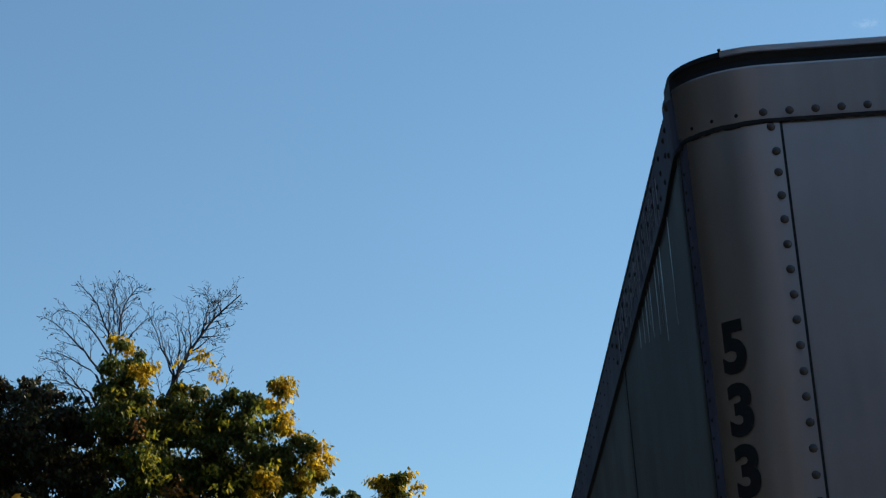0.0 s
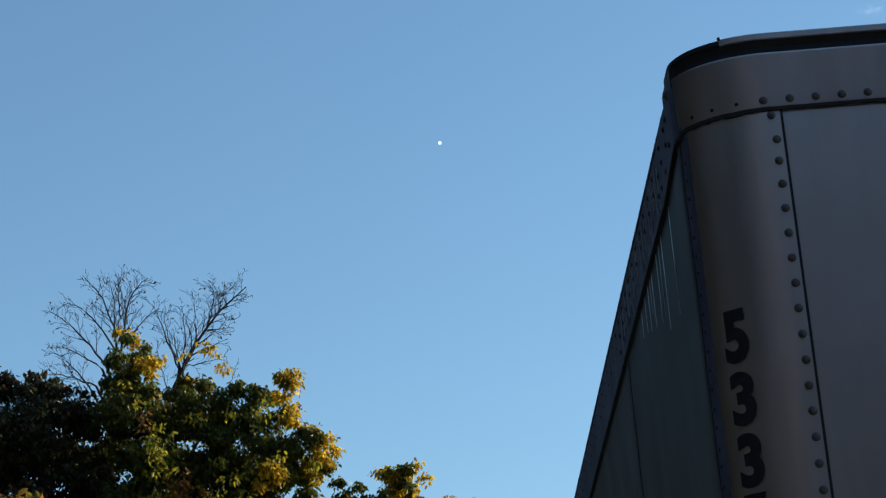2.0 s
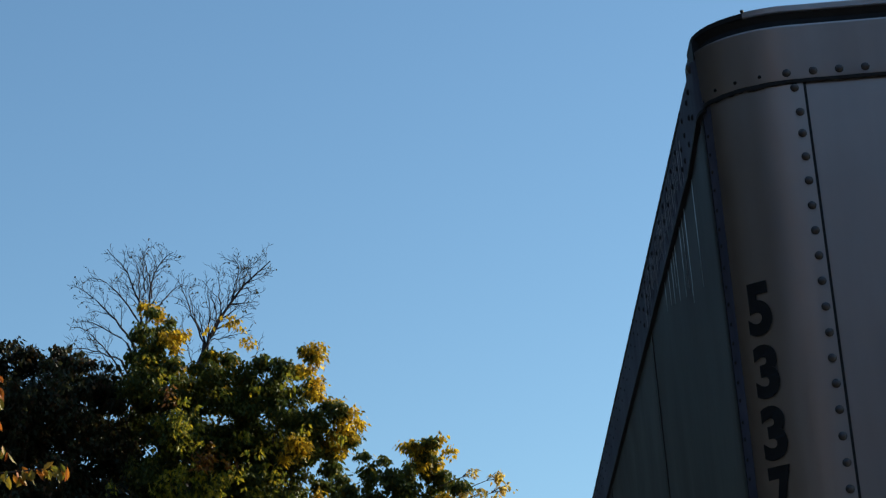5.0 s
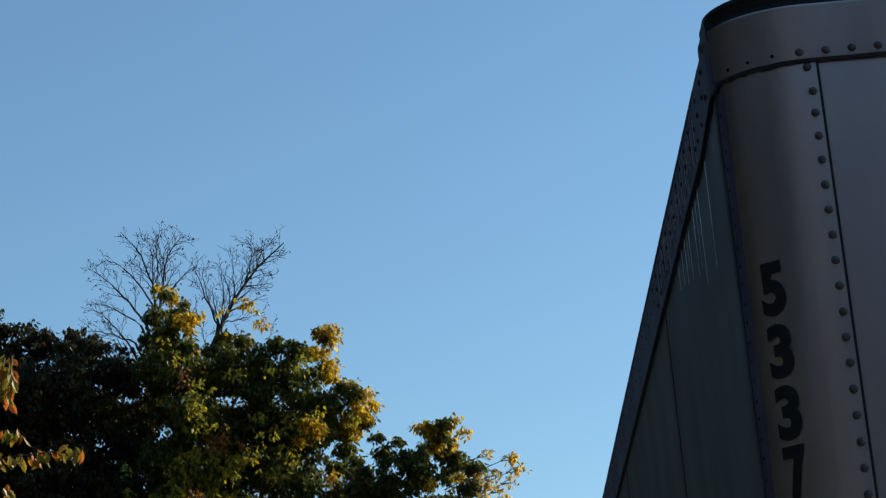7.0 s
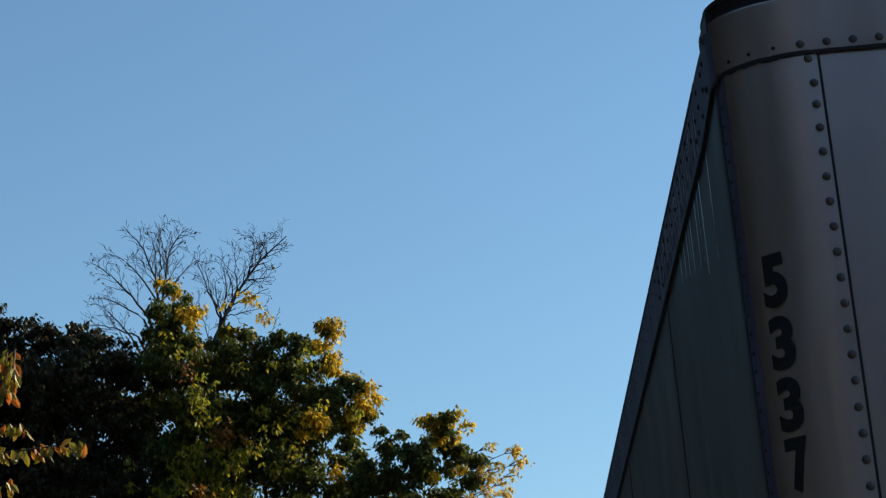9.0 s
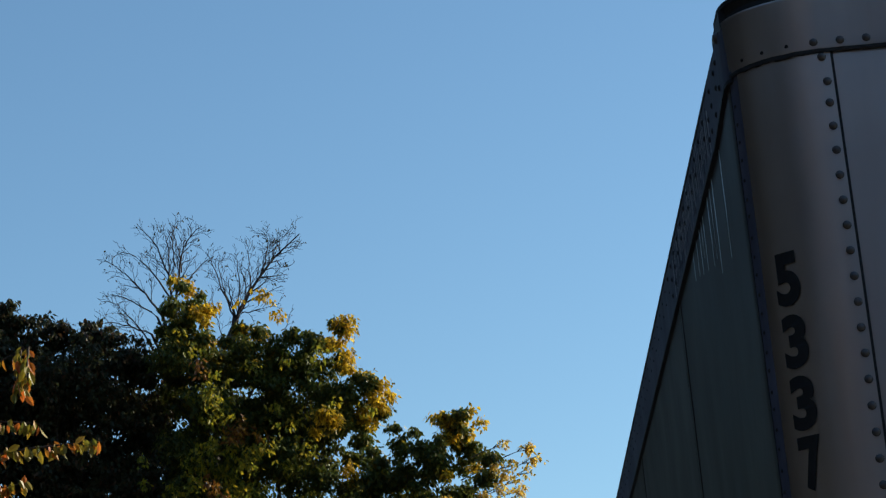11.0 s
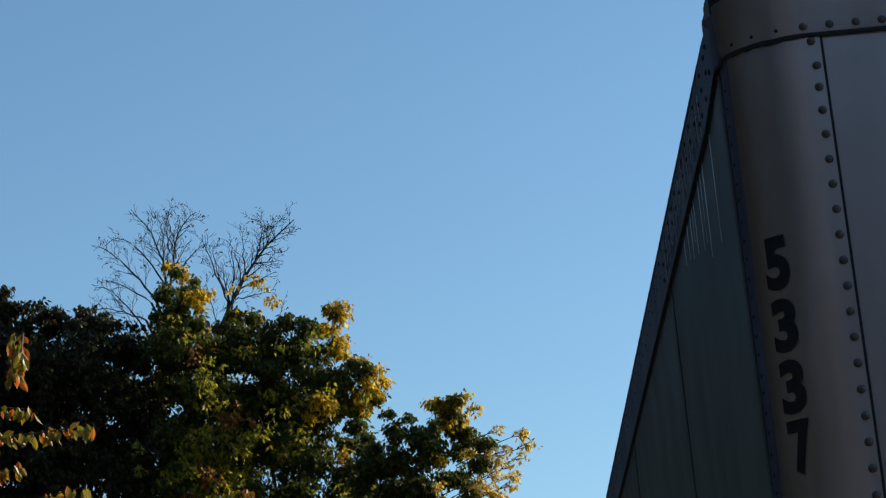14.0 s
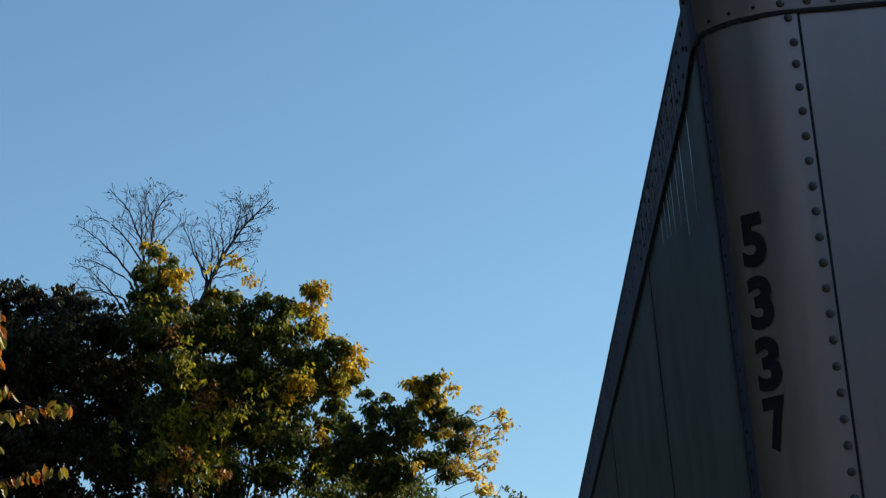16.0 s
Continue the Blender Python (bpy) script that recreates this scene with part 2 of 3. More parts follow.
        lump = noise.noise(Vector((v.co.x * 42, v.co.y * 42, 0.3))) + 0.6 * noise.noise(Vector((v.co.x * 110, v.co.y * 110, 1.7)))
        if v.co.z < 3.8855:
            v.co.z += (0.0016 + 0.0022 * round_it) * lump - 0.0028 * round_it
        else:
            v.co.z += 0.0012 * lump
    part("sealant_line", bead, SEALANT_SHADE, trailer, "lumpy dark sealant and shade tone bead")

    # side walls in sheets, with joints
    seams = [6.445, 8.482, 11.12, 13.6, 16.1, 18.5, REAR]
    # side sheets take the darkened metal, not the nose's bright one
    for side in (0, 1):
        for a, b in zip(seams, seams[1:]):
            x = (LEFT, LEFT + 0.025) if side == 0 else (RIGHT - 0.025, RIGHT)
            part("side_panel", box(*x, a + 0.003, b - 0.003, DECK, 3.845, 0.002), ALU_SHADED, trailer)
            if a > 7:
                xs = (LEFT - 0.003, LEFT + 0.01) if side == 0 else (RIGHT - 0.01, RIGHT + 0.003)
                part("joint_strip", box(*xs, a - 0.035, a + 0.012, DECK, 3.842, 0.001), ALU_SHADED, trailer)
                if side == 0:
                    part("sealant_line", box(LEFT - 0.0035, LEFT + 0.01, a + 0.013, a + 0.02, DECK, 3.84), SEALANT_SHADE, trailer)

    # top rails with a turned-in upper edge
    rail = [(-0.02, 3.822), (0.010, 3.822), (0.012, 3.826), (0.012, 3.835), (0.008, 3.838), (0.008, 4.015), (0.004, 4.024), (-0.05, 4.032), (-0.05, 3.99), (-0.02, 3.98)]
    line = [(LEFT, y, -1, 0) for y in (6.80, 9, 12, 15, 18, REAR)]
    part("top_rail", sweep(line, rail), ALU_SKY_TONE, trailer, "riveted aluminium top rail, reflected sky put into its blue-grey")
    part("top_rail", sweep([(RIGHT, y, 1, 0) for _, y, _, _ in reversed(line)], rail), ALU_SKY_TONE, trailer)
    # dark line of sealant, with the rail's shade in its colour
    part("sealant_line", box(LEFT - 0.0135, LEFT, 6.83, REAR - 0.01, 3.816, 3.8215), SEALANT_SHADE, trailer)
    # end plate that closes the rail against the cap; its lower edge rises to the cap
    end = [(LEFT, 6.85, -1, 0), (LEFT, 6.65, -1, 0), (LEFT, 6.5, -1, 0)] + corner(180, 199, 6)
    for name, lower, upper, out, mat in (("end_plate", 3.824, 4.026, 0.004, ALU_SKY_TONE), ("sealant_line", 3.814, 3.8235, 0.005, SEALANT_SHADE)):
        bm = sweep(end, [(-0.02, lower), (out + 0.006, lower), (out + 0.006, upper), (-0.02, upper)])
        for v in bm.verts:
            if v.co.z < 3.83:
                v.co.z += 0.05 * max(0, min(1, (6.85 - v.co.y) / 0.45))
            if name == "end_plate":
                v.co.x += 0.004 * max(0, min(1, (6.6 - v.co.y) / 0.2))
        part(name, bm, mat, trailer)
    bm = bmesh.new()
    bmesh.ops.create_icosphere(bm, subdivisions=2, radius=0.014, matrix=Matrix.Translation((LEFT - 0.006, 6.47, 4.025)) @ Matrix.Diagonal((1, 1.3, 1.2, 1)))
    part("lug", bm, RIVET, trailer, "small rounded corner lug", True)
    bm = bmesh.new()
    bmesh.ops.create_icosphere(bm, subdivisions=2, radius=0.0055, matrix=Matrix.Translation((LEFT + 0.123, FRONT + 0.022, TOP + 0.004)))
    part("lug", bm, RIVET_DARK, trailer, "", True)

    # roof, rear and floor
    part("roof", box(LEFT + 0.045, RIGHT - 0.045, FRONT + 0.24, REAR, 3.985, 4.03, 0.004), ROOF, trailer)
    part("roof", box(LEFT + 0.3, RIGHT - 0.3, FRONT + 0.045, FRONT + 0.24, 4.03, 4.092), ROOF, trailer)
    part("rear_door", box(LEFT + 0.005, LEFT + WIDTH / 2 - 0.005, REAR, REAR + 0.05, DECK, 4.0, 0.005), ALU_SHADED, trailer)
    part("rear_door", box(LEFT + WIDTH / 2 + 0.005, RIGHT - 0.005, REAR, REAR + 0.05, DECK, 4.0, 0.005), ALU_SHADED, trailer)
    part("floor_deck", box(LEFT + 0.01, RIGHT - 0.01, FRONT + 0.05, REAR, DECK - 0.12, DECK - 0.002, 0.01), STEEL, trailer)

    # running gear
    for x in (LEFT + 0.75, RIGHT - 0.75):
        part("chassis_beam", box(x - 0.06, x + 0.06, FRONT + 0.8, REAR - 0.1, 0.85, DECK - 0.122, 0.01), STEEL, trailer)
        part("landing_leg", box(x - 0.06, x + 0.06, FRONT + 2.5, FRONT + 2.62, 0.0, 0.85, 0.01), STEEL, trailer)
    for y in (REAR - 2.9, REAR - 1.6):
        for x in (LEFT + 0.17, RIGHT - 0.17):
            bm = bmesh.new()
            bmesh.ops.create_cone(bm, cap_ends=True, segments=32, radius1=0.5, radius2=0.5, depth=0.28,
                                  matrix=Matrix.Translation((x, y, 0.5)) @ Matrix.Rotation(math.pi / 2, 4, "Y"))
            bmesh.ops.bevel(bm, geom=[e for e in bm.edges if len(e.link_faces) == 2 and e.calc_face_angle() > 1], offset=0.05, segments=3, affect="EDGES")
            wheel = part("wheel", bm, RUBBER, trailer)
            bm = bmesh.new()
            bmesh.ops.create_cone(bm, cap_ends=True, segments=24, radius1=0.28, radius2=0.22, depth=0.30,
                                  matrix=Matrix.Translation((x, y, 0.5)) @ Matrix.Rotation(math.pi / 2, 4, "Y"))
            part("rim", bm, STEEL, wheel)
        part("axle", box(LEFT + 0.2, RIGHT - 0.2, y - 0.06, y + 0.06, 0.44, 0.84, 0.02), STEEL, trailer)

    # unit number down the corner
    lo = LEFT + RX
    for text, z in (("5", 3.289), ("3", 3.124), ("3", 2.963), ("7", 2.806)):
        curve = bpy.data.curves.new("digit", "FONT")
        curve.body, curve.align_x, curve.align_y, curve.size = text, "CENTER", "CENTER", 0.2
        curve.offset, curve.resolution_u = 0.0088, 8
        probe = new("digit", curve)
        flat = bpy.data.meshes.new_from_object(probe.evaluated_get(bpy.context.evaluated_depsgraph_get()))
        bpy.data.objects.remove(probe)
        bm = bmesh.new()
        bm.from_mesh(flat)
        bmesh.ops.subdivide_edges(bm, edges=[e for e in bm.edges if e.calc_length() > 0.012], cuts=2)
        xs, ys = [v.co.x for v in bm.verts], [v.co.y for v in bm.verts]
        mx, my = (min(xs) + max(xs)) / 2, (min(ys) + max(ys)) / 2
        wide, tall = 0.069 if text != "7" else 0.064, 0.142
        kx, ky = wide / (max(xs) - min(xs)), tall / (max(ys) - min(ys))
        if text == "7":
            for v in bm.verts:
                v.co.x -= 0.16 * min(0, v.co.y - my - 0.04)
        for v in bm.verts:
            x, y, _, _ = arc_point(DIGIT_AT + math.degrees((v.co.x - mx) * kx / 0.22), 0.0052)
            v.co = (x, y, z + (v.co.y - my) * ky)
        part("digit", bm, INK, trailer, "black numeral " + {"5": "five", "3": "three", "7": "seven"}[text])

    # pale strips under the rail, painted in for reflections of the sky
    rng = random.Random(4)
    for y, z0, z1, w in ((6.80, 3.815, 3.50, 0.010), (7.07, 3.815, 3.53, 0.012), (7.16, 3.815, 3.60, 0.006), (7.25, 3.815, 3.60, 0.010), (7.43, 3.815, 3.64, 0.010),
                         (7.50, 3.815, 3.70, 0.006), (7.58, 3.815, 3.67, 0.012), (7.70, 3.815, 3.70, 0.008), (7.84, 3.815, 3.72, 0.008)):
        bm = bmesh.new()
        rows = []
        for i in range(9):
            f = i / 8
            s = w * (0.5 + 0.5 * (1 - f)) * (0.8 + 0.4 * rng.random()) / 2
            c = y + 0.004 * (rng.random() - 0.5)
            rows.append((bm.verts.new((LEFT - 0.0005, c - s, z0 + (z1 - z0) * f)), bm.verts.new((LEFT - 0.0013, c, z0 + (z1 - z0) * f)), bm.verts.new((LEFT - 0.0005, c + s, z0 + (z1 - z0) * f))))
        for a, b in zip(rows, rows[1:]):
            bm.faces.new((a[0], b[0], b[1], a[1]))
            bm.faces.new((a[1], b[1], b[2], a[2]))
        part("tone_streak", bm, SKY_GLINT, trailer, "pale streak standing in for reflected sky")

    # pale strips painted in for sky glints on the rail, dark strips between
    for k in range(104):
        pale = k % 2 == 0
        y, w = 6.90 + 0.0155 * k + rng.uniform(-0.012, 0.012), rng.uniform(0.002, 0.006)
        top, foot = 4.006 - rng.uniform(0, 0.05), 3.842 + rng.uniform(0, 0.06)
        part("tone_streak", box(LEFT - 0.0089 + (0 if pale else 0.0003), LEFT - 0.0078, y - w / 2, y + w / 2, foot, top), RAIL_GLINT if pale else DARK_STREAK, trailer, "" if pale else "dark thin streak")
    part("rail_edge", box(LEFT - 0.0105, LEFT + 0.01, 6.80, REAR - 0.01, 4.013, 4.028, 0.002), SEALANT_SHADE, trailer, "dark rolled rail edge")

    # rivets
    big, small = rivet_mesh("rivet", 0.0102, 0.0095), rivet_mesh("small_rivet", 0.005, 0.003)
    rail_size = rivet_mesh("rail_rivet", 0.0090, 0.006)
    rail_size.materials[0] = small.materials[0] = RIVET_DARK

    def rivet(mesh, at, normal):
        ob = new("rivet", mesh)
        ob.parent = trailer
        turn = Vector(normal).to_track_quat("Z", "Y").to_matrix().to_4x4()
        ob.matrix_basis = Matrix.Translation(at) @ turn @ Matrix.Rotation(rng.random() * 6, 4, "Z")

    column = [3.864, 3.796, 3.737, 3.673, 3.607]
    while column[-1] > 1.4:
        column.append(column[-1] - 0.0676 + 0.002 * (rng.random() - 0.5))
    for i, z in enumerate(column):
        rivet(big, (RIVET_X - (0.006 if i == 0 else 0) + 0.002 * (rng.random() - 0.5), FRONT - 0.003, z), (0, -1, 0))
    for k in range(-3, 30):
        s = 1.041 + 0.0688 * k
        if s >= lo:
            rivet(big, (s, FRONT - 0.007, 3.9055), (0, -1, 0))
        else:
            x, y, nx, ny = arc_point(270 - math.degrees((lo - s) / 0.235), 0.0065)
            rivet(small if k < 0 else big, (x, y, 3.9055), (nx, ny, 0))
    for k in range(38):
        x, y, nx, ny = arc_point(196.5, 0.0004)
        rivet(small, (x, y, 3.80 - 0.052 * k + rng.uniform(-0.004, 0.004)), (nx, ny, 0))
    y = 6.87
    while y < REAR - 0.2:
        size = rail_size if y < 8.7 else small
        rivet(size, (LEFT - 0.008, y + 0.17, 3.980), (-1, 0, 0))
        rivet(size, (LEFT - 0.008, y, 3.930), (-1, 0, 0))
        if 8.3 < y < 8.7 or 6.8 < y < 7.0:
            rivet(rail_size, (LEFT - 0.008, y + 0.03, 3.88), (-1, 0, 0))
        y += 0.1695
    for y, z in ((6.615, 3.978), (6.765, 3.979), (6.592, 3.926), (6.741, 3.927), (6.52, 3.90), (6.55, 3.985), (6.66, 3.872), (6.80, 3.872)):
        rivet(rail_size, (LEFT - 0.0095, y, z), (-1, 0, 0))


DIGIT_AT = 226.7


# ---- trees ----
def leaves(rng, clumps, density, length, per=11, droop=1.0, flat=0.9, broad=0.28, gap=-0.26, slack=-0.03):
    """Blades that hang from common points in small umbrella-like tufts, gathered in uneven clumps (x, y, z, radius)."""
    verts, count = [], 0
    for x, y, z, r in clumps:
        tufts = max(2, int(density * r * r))
        r = max(0.02, r + slack)
        d = rng.normal(size=(tufts, 3))
        d /= np.linalg.norm(d, axis=1)[:, None]
        d *= (rng.random((tufts, 1)) ** 0.5) * r * (0.8 + 0.35 * rng.random((tufts, 1)))
        c = np.array((x, y, z + length * 0.3)) + d * (1.0, 1.2, flat)
        if r > 0.12:
            keep = [noise.noise(Vector(p) * 2.6) + 0.75 * noise.noise(Vector(p) * 6.5) > gap for p in c]
            c = c[keep]
        c = np.repeat(c, per, axis=0)
        n = len(c)
        if not n:
            continue
        turn = rng.random((n, 1)) * 2 * math.pi
        fall = droop * (0.4 + 1.6 * rng.random((n, 1)))
        way = np.concatenate([np.cos(turn), np.sin(turn), 0.25 - fall], axis=1)
        way /= np.linalg.norm(way, axis=1)[:, None]
        c = c + way * length * 0.2 + rng.normal(size=(n, 3)) * length * (0.5, 0.5, 0.36)
        side = np.cross(way, (0, 0, 1.0)) + rng.normal(size=(n, 3)) * 0.7
        side -= way * np.sum(side * way, axis=1)[:, None]
        side /= np.linalg.norm(side, axis=1)[:, None]
        lift = np.cross(side, way)
        ln = length * (0.65 + 0.6 * rng.random((n, 1)))
        wd = ln * broad * (0.75 + 0.5 * rng.random((n, 1)))
        sag = np.array((0, 0, -1.0)) * ln * 0.16
        mid = c + way * ln * 0.42
        leaf = np.stack([c, mid + side * wd - lift * wd * 0.35, c + way * ln + sag, mid - side * wd - lift * wd * 0.35], axis=1)
        verts.append(leaf.reshape(-1, 3))
        count += n
    v = np.concatenate(verts)
    i = np.arange(count) * 4
    f = np.concatenate([np.stack([i, i + 1, i + 2], 1), np.stack([i, i + 2, i + 3], 1)])
    return v.tolist(), f.tolist()


def limb_path(rng, a, b, sag=0.12, steps=6):
    a, b = Vector(a), Vector(b)
    out = []
    for i in range(steps + 1):
        f = i / steps
        w = math.sin(f * math.pi) * sag * (b - a).length
        out.append(a.lerp(b, f) + Vector((rng.uniform(-1, 1) * w * 0.4, rng.uniform(-1, 1) * w * 0.4, w * 0.5)))
    return out


def build_tree(name, label, base, head, trunk_radius, crowns, seed):
    """crowns: (part name, material, clumps, density, leaf length, label)."""
    rng, arr = random.Random(seed), np.random.default_rng(seed)
    tree = new(name)
    tagged(tree, label, "tree")
    verts, faces = [], []
    stem = limb_path(rng, base, head, 0.03, 8)
    tube(stem, [trunk_radius * (1.25 if i == 0 else 1) * (1 - 0.085 * i) for i in range(9)], 10, verts, faces)
    raw_part("trunk", verts, faces, BARK, tree, "grey brown bark", True)
    for part_name, _, clumps, *_ in crowns:
        for x, y, z, r in clumps:
            verts, faces = [], []
            i = max(2, min(7, int(8 * (z - base[2]) / (head[2] - base[2]) * 0.72)))
            tip = (x + rng.uniform(-0.3, 0.3) * r, y + 0.2, z + 0.3 * r)
            outer = part_name == "straw_leaves"
            path = limb_path(rng, (x - 0.38, y + 0.15, z - 0.1) if outer else stem[i], tip, 0.10, 6)
            tube(path, [max(0.004 if outer else 0.006, (0.007 if outer else 0.02) * (1 - 0.13 * k)) for k in range(7)], 6, verts, faces)
            for _ in range(5):
                far = Vector((x, y, z)) + Vector([rng.gauss(0, 1) for _ in range(3)]).normalized() * r
                tube(limb_path(rng, path[4], far, 0.1, 4), [w * (0.4 if outer else 1) for w in (0.009, 0.008, 0.006, 0.005, 0.004)], 4, verts, faces)
            if r > 0.24 or outer:
                raw_part("limb", verts, faces, BARK, tree, "", True)
    for part_name, mat, clumps, density, length, text in crowns:
        extra = {} if part_name == "crown" else {"per": 4 if part_name == "lime_lit_leaves" else 6, "gap": -0.5, "slack": 0.012}
        raw_part(part_name, *leaves(arr, clumps, density, length, **extra), mat, tree, text)
    return tree


def spread(rng, flat, y, depth):
    return [(x, y + rng.uniform(-depth, depth), z, r) for x, z, r in flat]


def build_trees():
    rng = random.Random(11)
    spire = [(-3.06, 9.88, 0.08), (-3.0, 9.75, 0.13), (-2.86, 9.67, 0.13), (-3.18, 9.63, 0.16), (-2.89, 9.43, 0.16), (-3.08, 9.33, 0.23), (-3.33, 9.3, 0.17), (-3.35, 9.48, 0.09), (-2.87, 9.24, 0.13), (-3.22, 9.01, 0.27), (-2.89, 8.9, 0.24)]
    middle = [(-2.59, 9.17, 0.09), (-2.4, 9.3, 0.12), (-2.2, 9.28, 0.12), (-2.35, 9.05, 0.23), (-2.01, 9.09, 0.2), (-1.81, 9.21, 0.13), (-1.66, 9.26, 0.09), (-1.57, 9.12, 0.16), (-1.76, 8.86, 0.27), (-2.11, 8.69, 0.31), (-2.56, 8.78, 0.28)]
    shoulder = [(-1.3, 9.33, 0.08), (-1.21, 9.22, 0.09), (-1.4, 9.17, 0.11), (-1.28, 9.0, 0.12), (-1.26, 8.84, 0.09), (-1.43, 8.83, 0.17), (-1.52, 8.56, 0.29), (-1.2, 8.4, 0.23), (-1.08, 8.62, 0.11), (-0.96, 8.5, 0.15), (-0.89, 8.3, 0.15), (-0.82, 8.17, 0.08), (-1.08, 8.16, 0.19), (-1.41, 8.15, 0.27)]
    skirt = [(-1.87, 8.26, 0.34), (-2.33, 8.3, 0.34), (-2.85, 8.42, 0.34), (-3.09, 7.91, 0.4), (-2.5, 7.79, 0.4), (-1.94, 7.74, 0.34), (-1.48, 7.79, 0.2), (-1.09, 7.89, 0.15), (-1.6, 7.44, 0.24), (-1.28, 7.31, 0.23), (-1.88, 7.23, 0.34), (-2.47, 7.22, 0.4), (-3.12, 7.35, 0.4), (-0.97, 7.48, 0.15)]
    # clumps set where the sun strikes; their yellow stands in for sunlight too
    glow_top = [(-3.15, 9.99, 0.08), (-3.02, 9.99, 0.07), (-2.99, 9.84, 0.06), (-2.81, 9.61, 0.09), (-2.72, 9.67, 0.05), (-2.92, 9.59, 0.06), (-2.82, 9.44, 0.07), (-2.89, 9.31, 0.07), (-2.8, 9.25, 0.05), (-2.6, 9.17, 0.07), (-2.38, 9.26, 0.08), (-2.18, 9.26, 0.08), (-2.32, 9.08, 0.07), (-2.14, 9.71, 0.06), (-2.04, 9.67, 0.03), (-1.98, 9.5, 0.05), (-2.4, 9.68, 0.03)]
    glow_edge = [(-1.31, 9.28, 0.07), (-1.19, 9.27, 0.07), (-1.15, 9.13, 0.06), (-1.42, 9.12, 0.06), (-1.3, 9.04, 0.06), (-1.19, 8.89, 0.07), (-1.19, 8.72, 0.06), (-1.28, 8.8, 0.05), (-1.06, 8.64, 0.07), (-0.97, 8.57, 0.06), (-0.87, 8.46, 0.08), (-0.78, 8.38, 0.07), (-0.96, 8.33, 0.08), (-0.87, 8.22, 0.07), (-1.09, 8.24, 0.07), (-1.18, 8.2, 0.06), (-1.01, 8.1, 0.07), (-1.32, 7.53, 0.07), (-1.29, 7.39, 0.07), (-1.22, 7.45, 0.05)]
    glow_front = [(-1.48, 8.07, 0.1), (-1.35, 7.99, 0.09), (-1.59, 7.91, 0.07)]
    lime = [(-2.69, 8.41, 0.14), (-2.73, 8.22, 0.11), (-2.65, 8.04, 0.13), (-2.86, 7.71, 0.13), (-2.7, 7.75, 0.1), (-2.36, 7.59, 0.14), (-2.28, 7.78, 0.1), (-2.57, 7.32, 0.18), (-2.46, 7.24, 0.13), (-3.06, 7.53, 0.13), (-3.21, 7.28, 0.12), (-2.95, 7.32, 0.1), (-2.1, 7.63, 0.12), (-1.89, 7.87, 0.1), (-1.74, 8.12, 0.08), (-1.74, 7.76, 0.1), (-2.18, 7.32, 0.1), (-3.51, 7.64, 0.07), (-3.55, 7.45, 0.07), (-0.86, 7.03, 0.06), (-0.73, 7.05, 0.05), (-1.57, 6.99, 0.08), (-2.08, 7.03, 0.1), (-2.59, 6.97, 0.16)]
    russet = [(-2.44, 7.95, 0.14), (-2.51, 7.83, 0.08), (-2.77, 7.33, 0.08), (-2.74, 7.2, 0.09), (-2.81, 8.71, 0.06), (-2.78, 8.57, 0.06), (-2.19, 7.86, 0.06), (-2.32, 6.98, 0.08), (-3.01, 7.0, 0.1)]
    heart = [(-3.09, 9.61, 0.14), (-3.05, 9.21, 0.15), (-3.23, 9.55, 0.14), (-2.78, 9.11, 0.15), (-2.9, 9.9, 0.07), (-3.6, 9.05, 0.15), (-3.27, 8.95, 0.18), (-2.92, 9.03, 0.16), (-2.58, 9.07, 0.16), (-2.32, 8.93, 0.18), (-2.05, 8.95, 0.18)]
    infill = [(-1.04, 7.7, 0.12), (-1.22, 7.72, 0.14), (-0.86, 7.08, 0.23), (-1.11, 7.17, 0.22), (-1.38, 7.11, 0.27), (-2.64, 9.09, 0.18), (-2.81, 9.17, 0.14), (-1.67, 8.11, 0.27), (-1.54, 7.69, 0.2)]
    fleck = [(-2.87, 8.47, 0.09), (-2.62, 8.33, 0.09), (-2.92, 8.19, 0.09), (-2.59, 7.8, 0.1), (-2.83, 7.62, 0.1), (-2.32, 7.48, 0.1), (-2.64, 7.57, 0.12), (-2.48, 7.07, 0.1), (-2.92, 7.17, 0.09), (-1.93, 7.54, 0.09), (-1.66, 7.71, 0.08), (-1.26, 7.08, 0.08), (-1.0, 7.12, 0.08), (-1.7, 7.19, 0.08), (-1.37, 8.21, 0.07), (-2.02, 8.21, 0.08), (-2.24, 8.76, 0.07), (-1.84, 8.79, 0.07), (-1.51, 8.83, 0.07), (-2.94, 8.96, 0.07), (-3.12, 9.25, 0.05), (-0.98, 8.11, 0.07)]
    low = [(-3.2 + 0.9 * i + rng.uniform(-0.2, 0.2), 6.5 - 0.95 * k, 0.62) for k in range(3) for i in range(4)]
    fill = [(-3.2, 8.7, 0.3), (-2.7, 8.5, 0.4), (-2.1, 8.4, 0.4), (-1.55, 8.4, 0.35), (-3.2, 8.0, 0.45), (-2.6, 7.9, 0.45), (-2.0, 7.9, 0.4)]
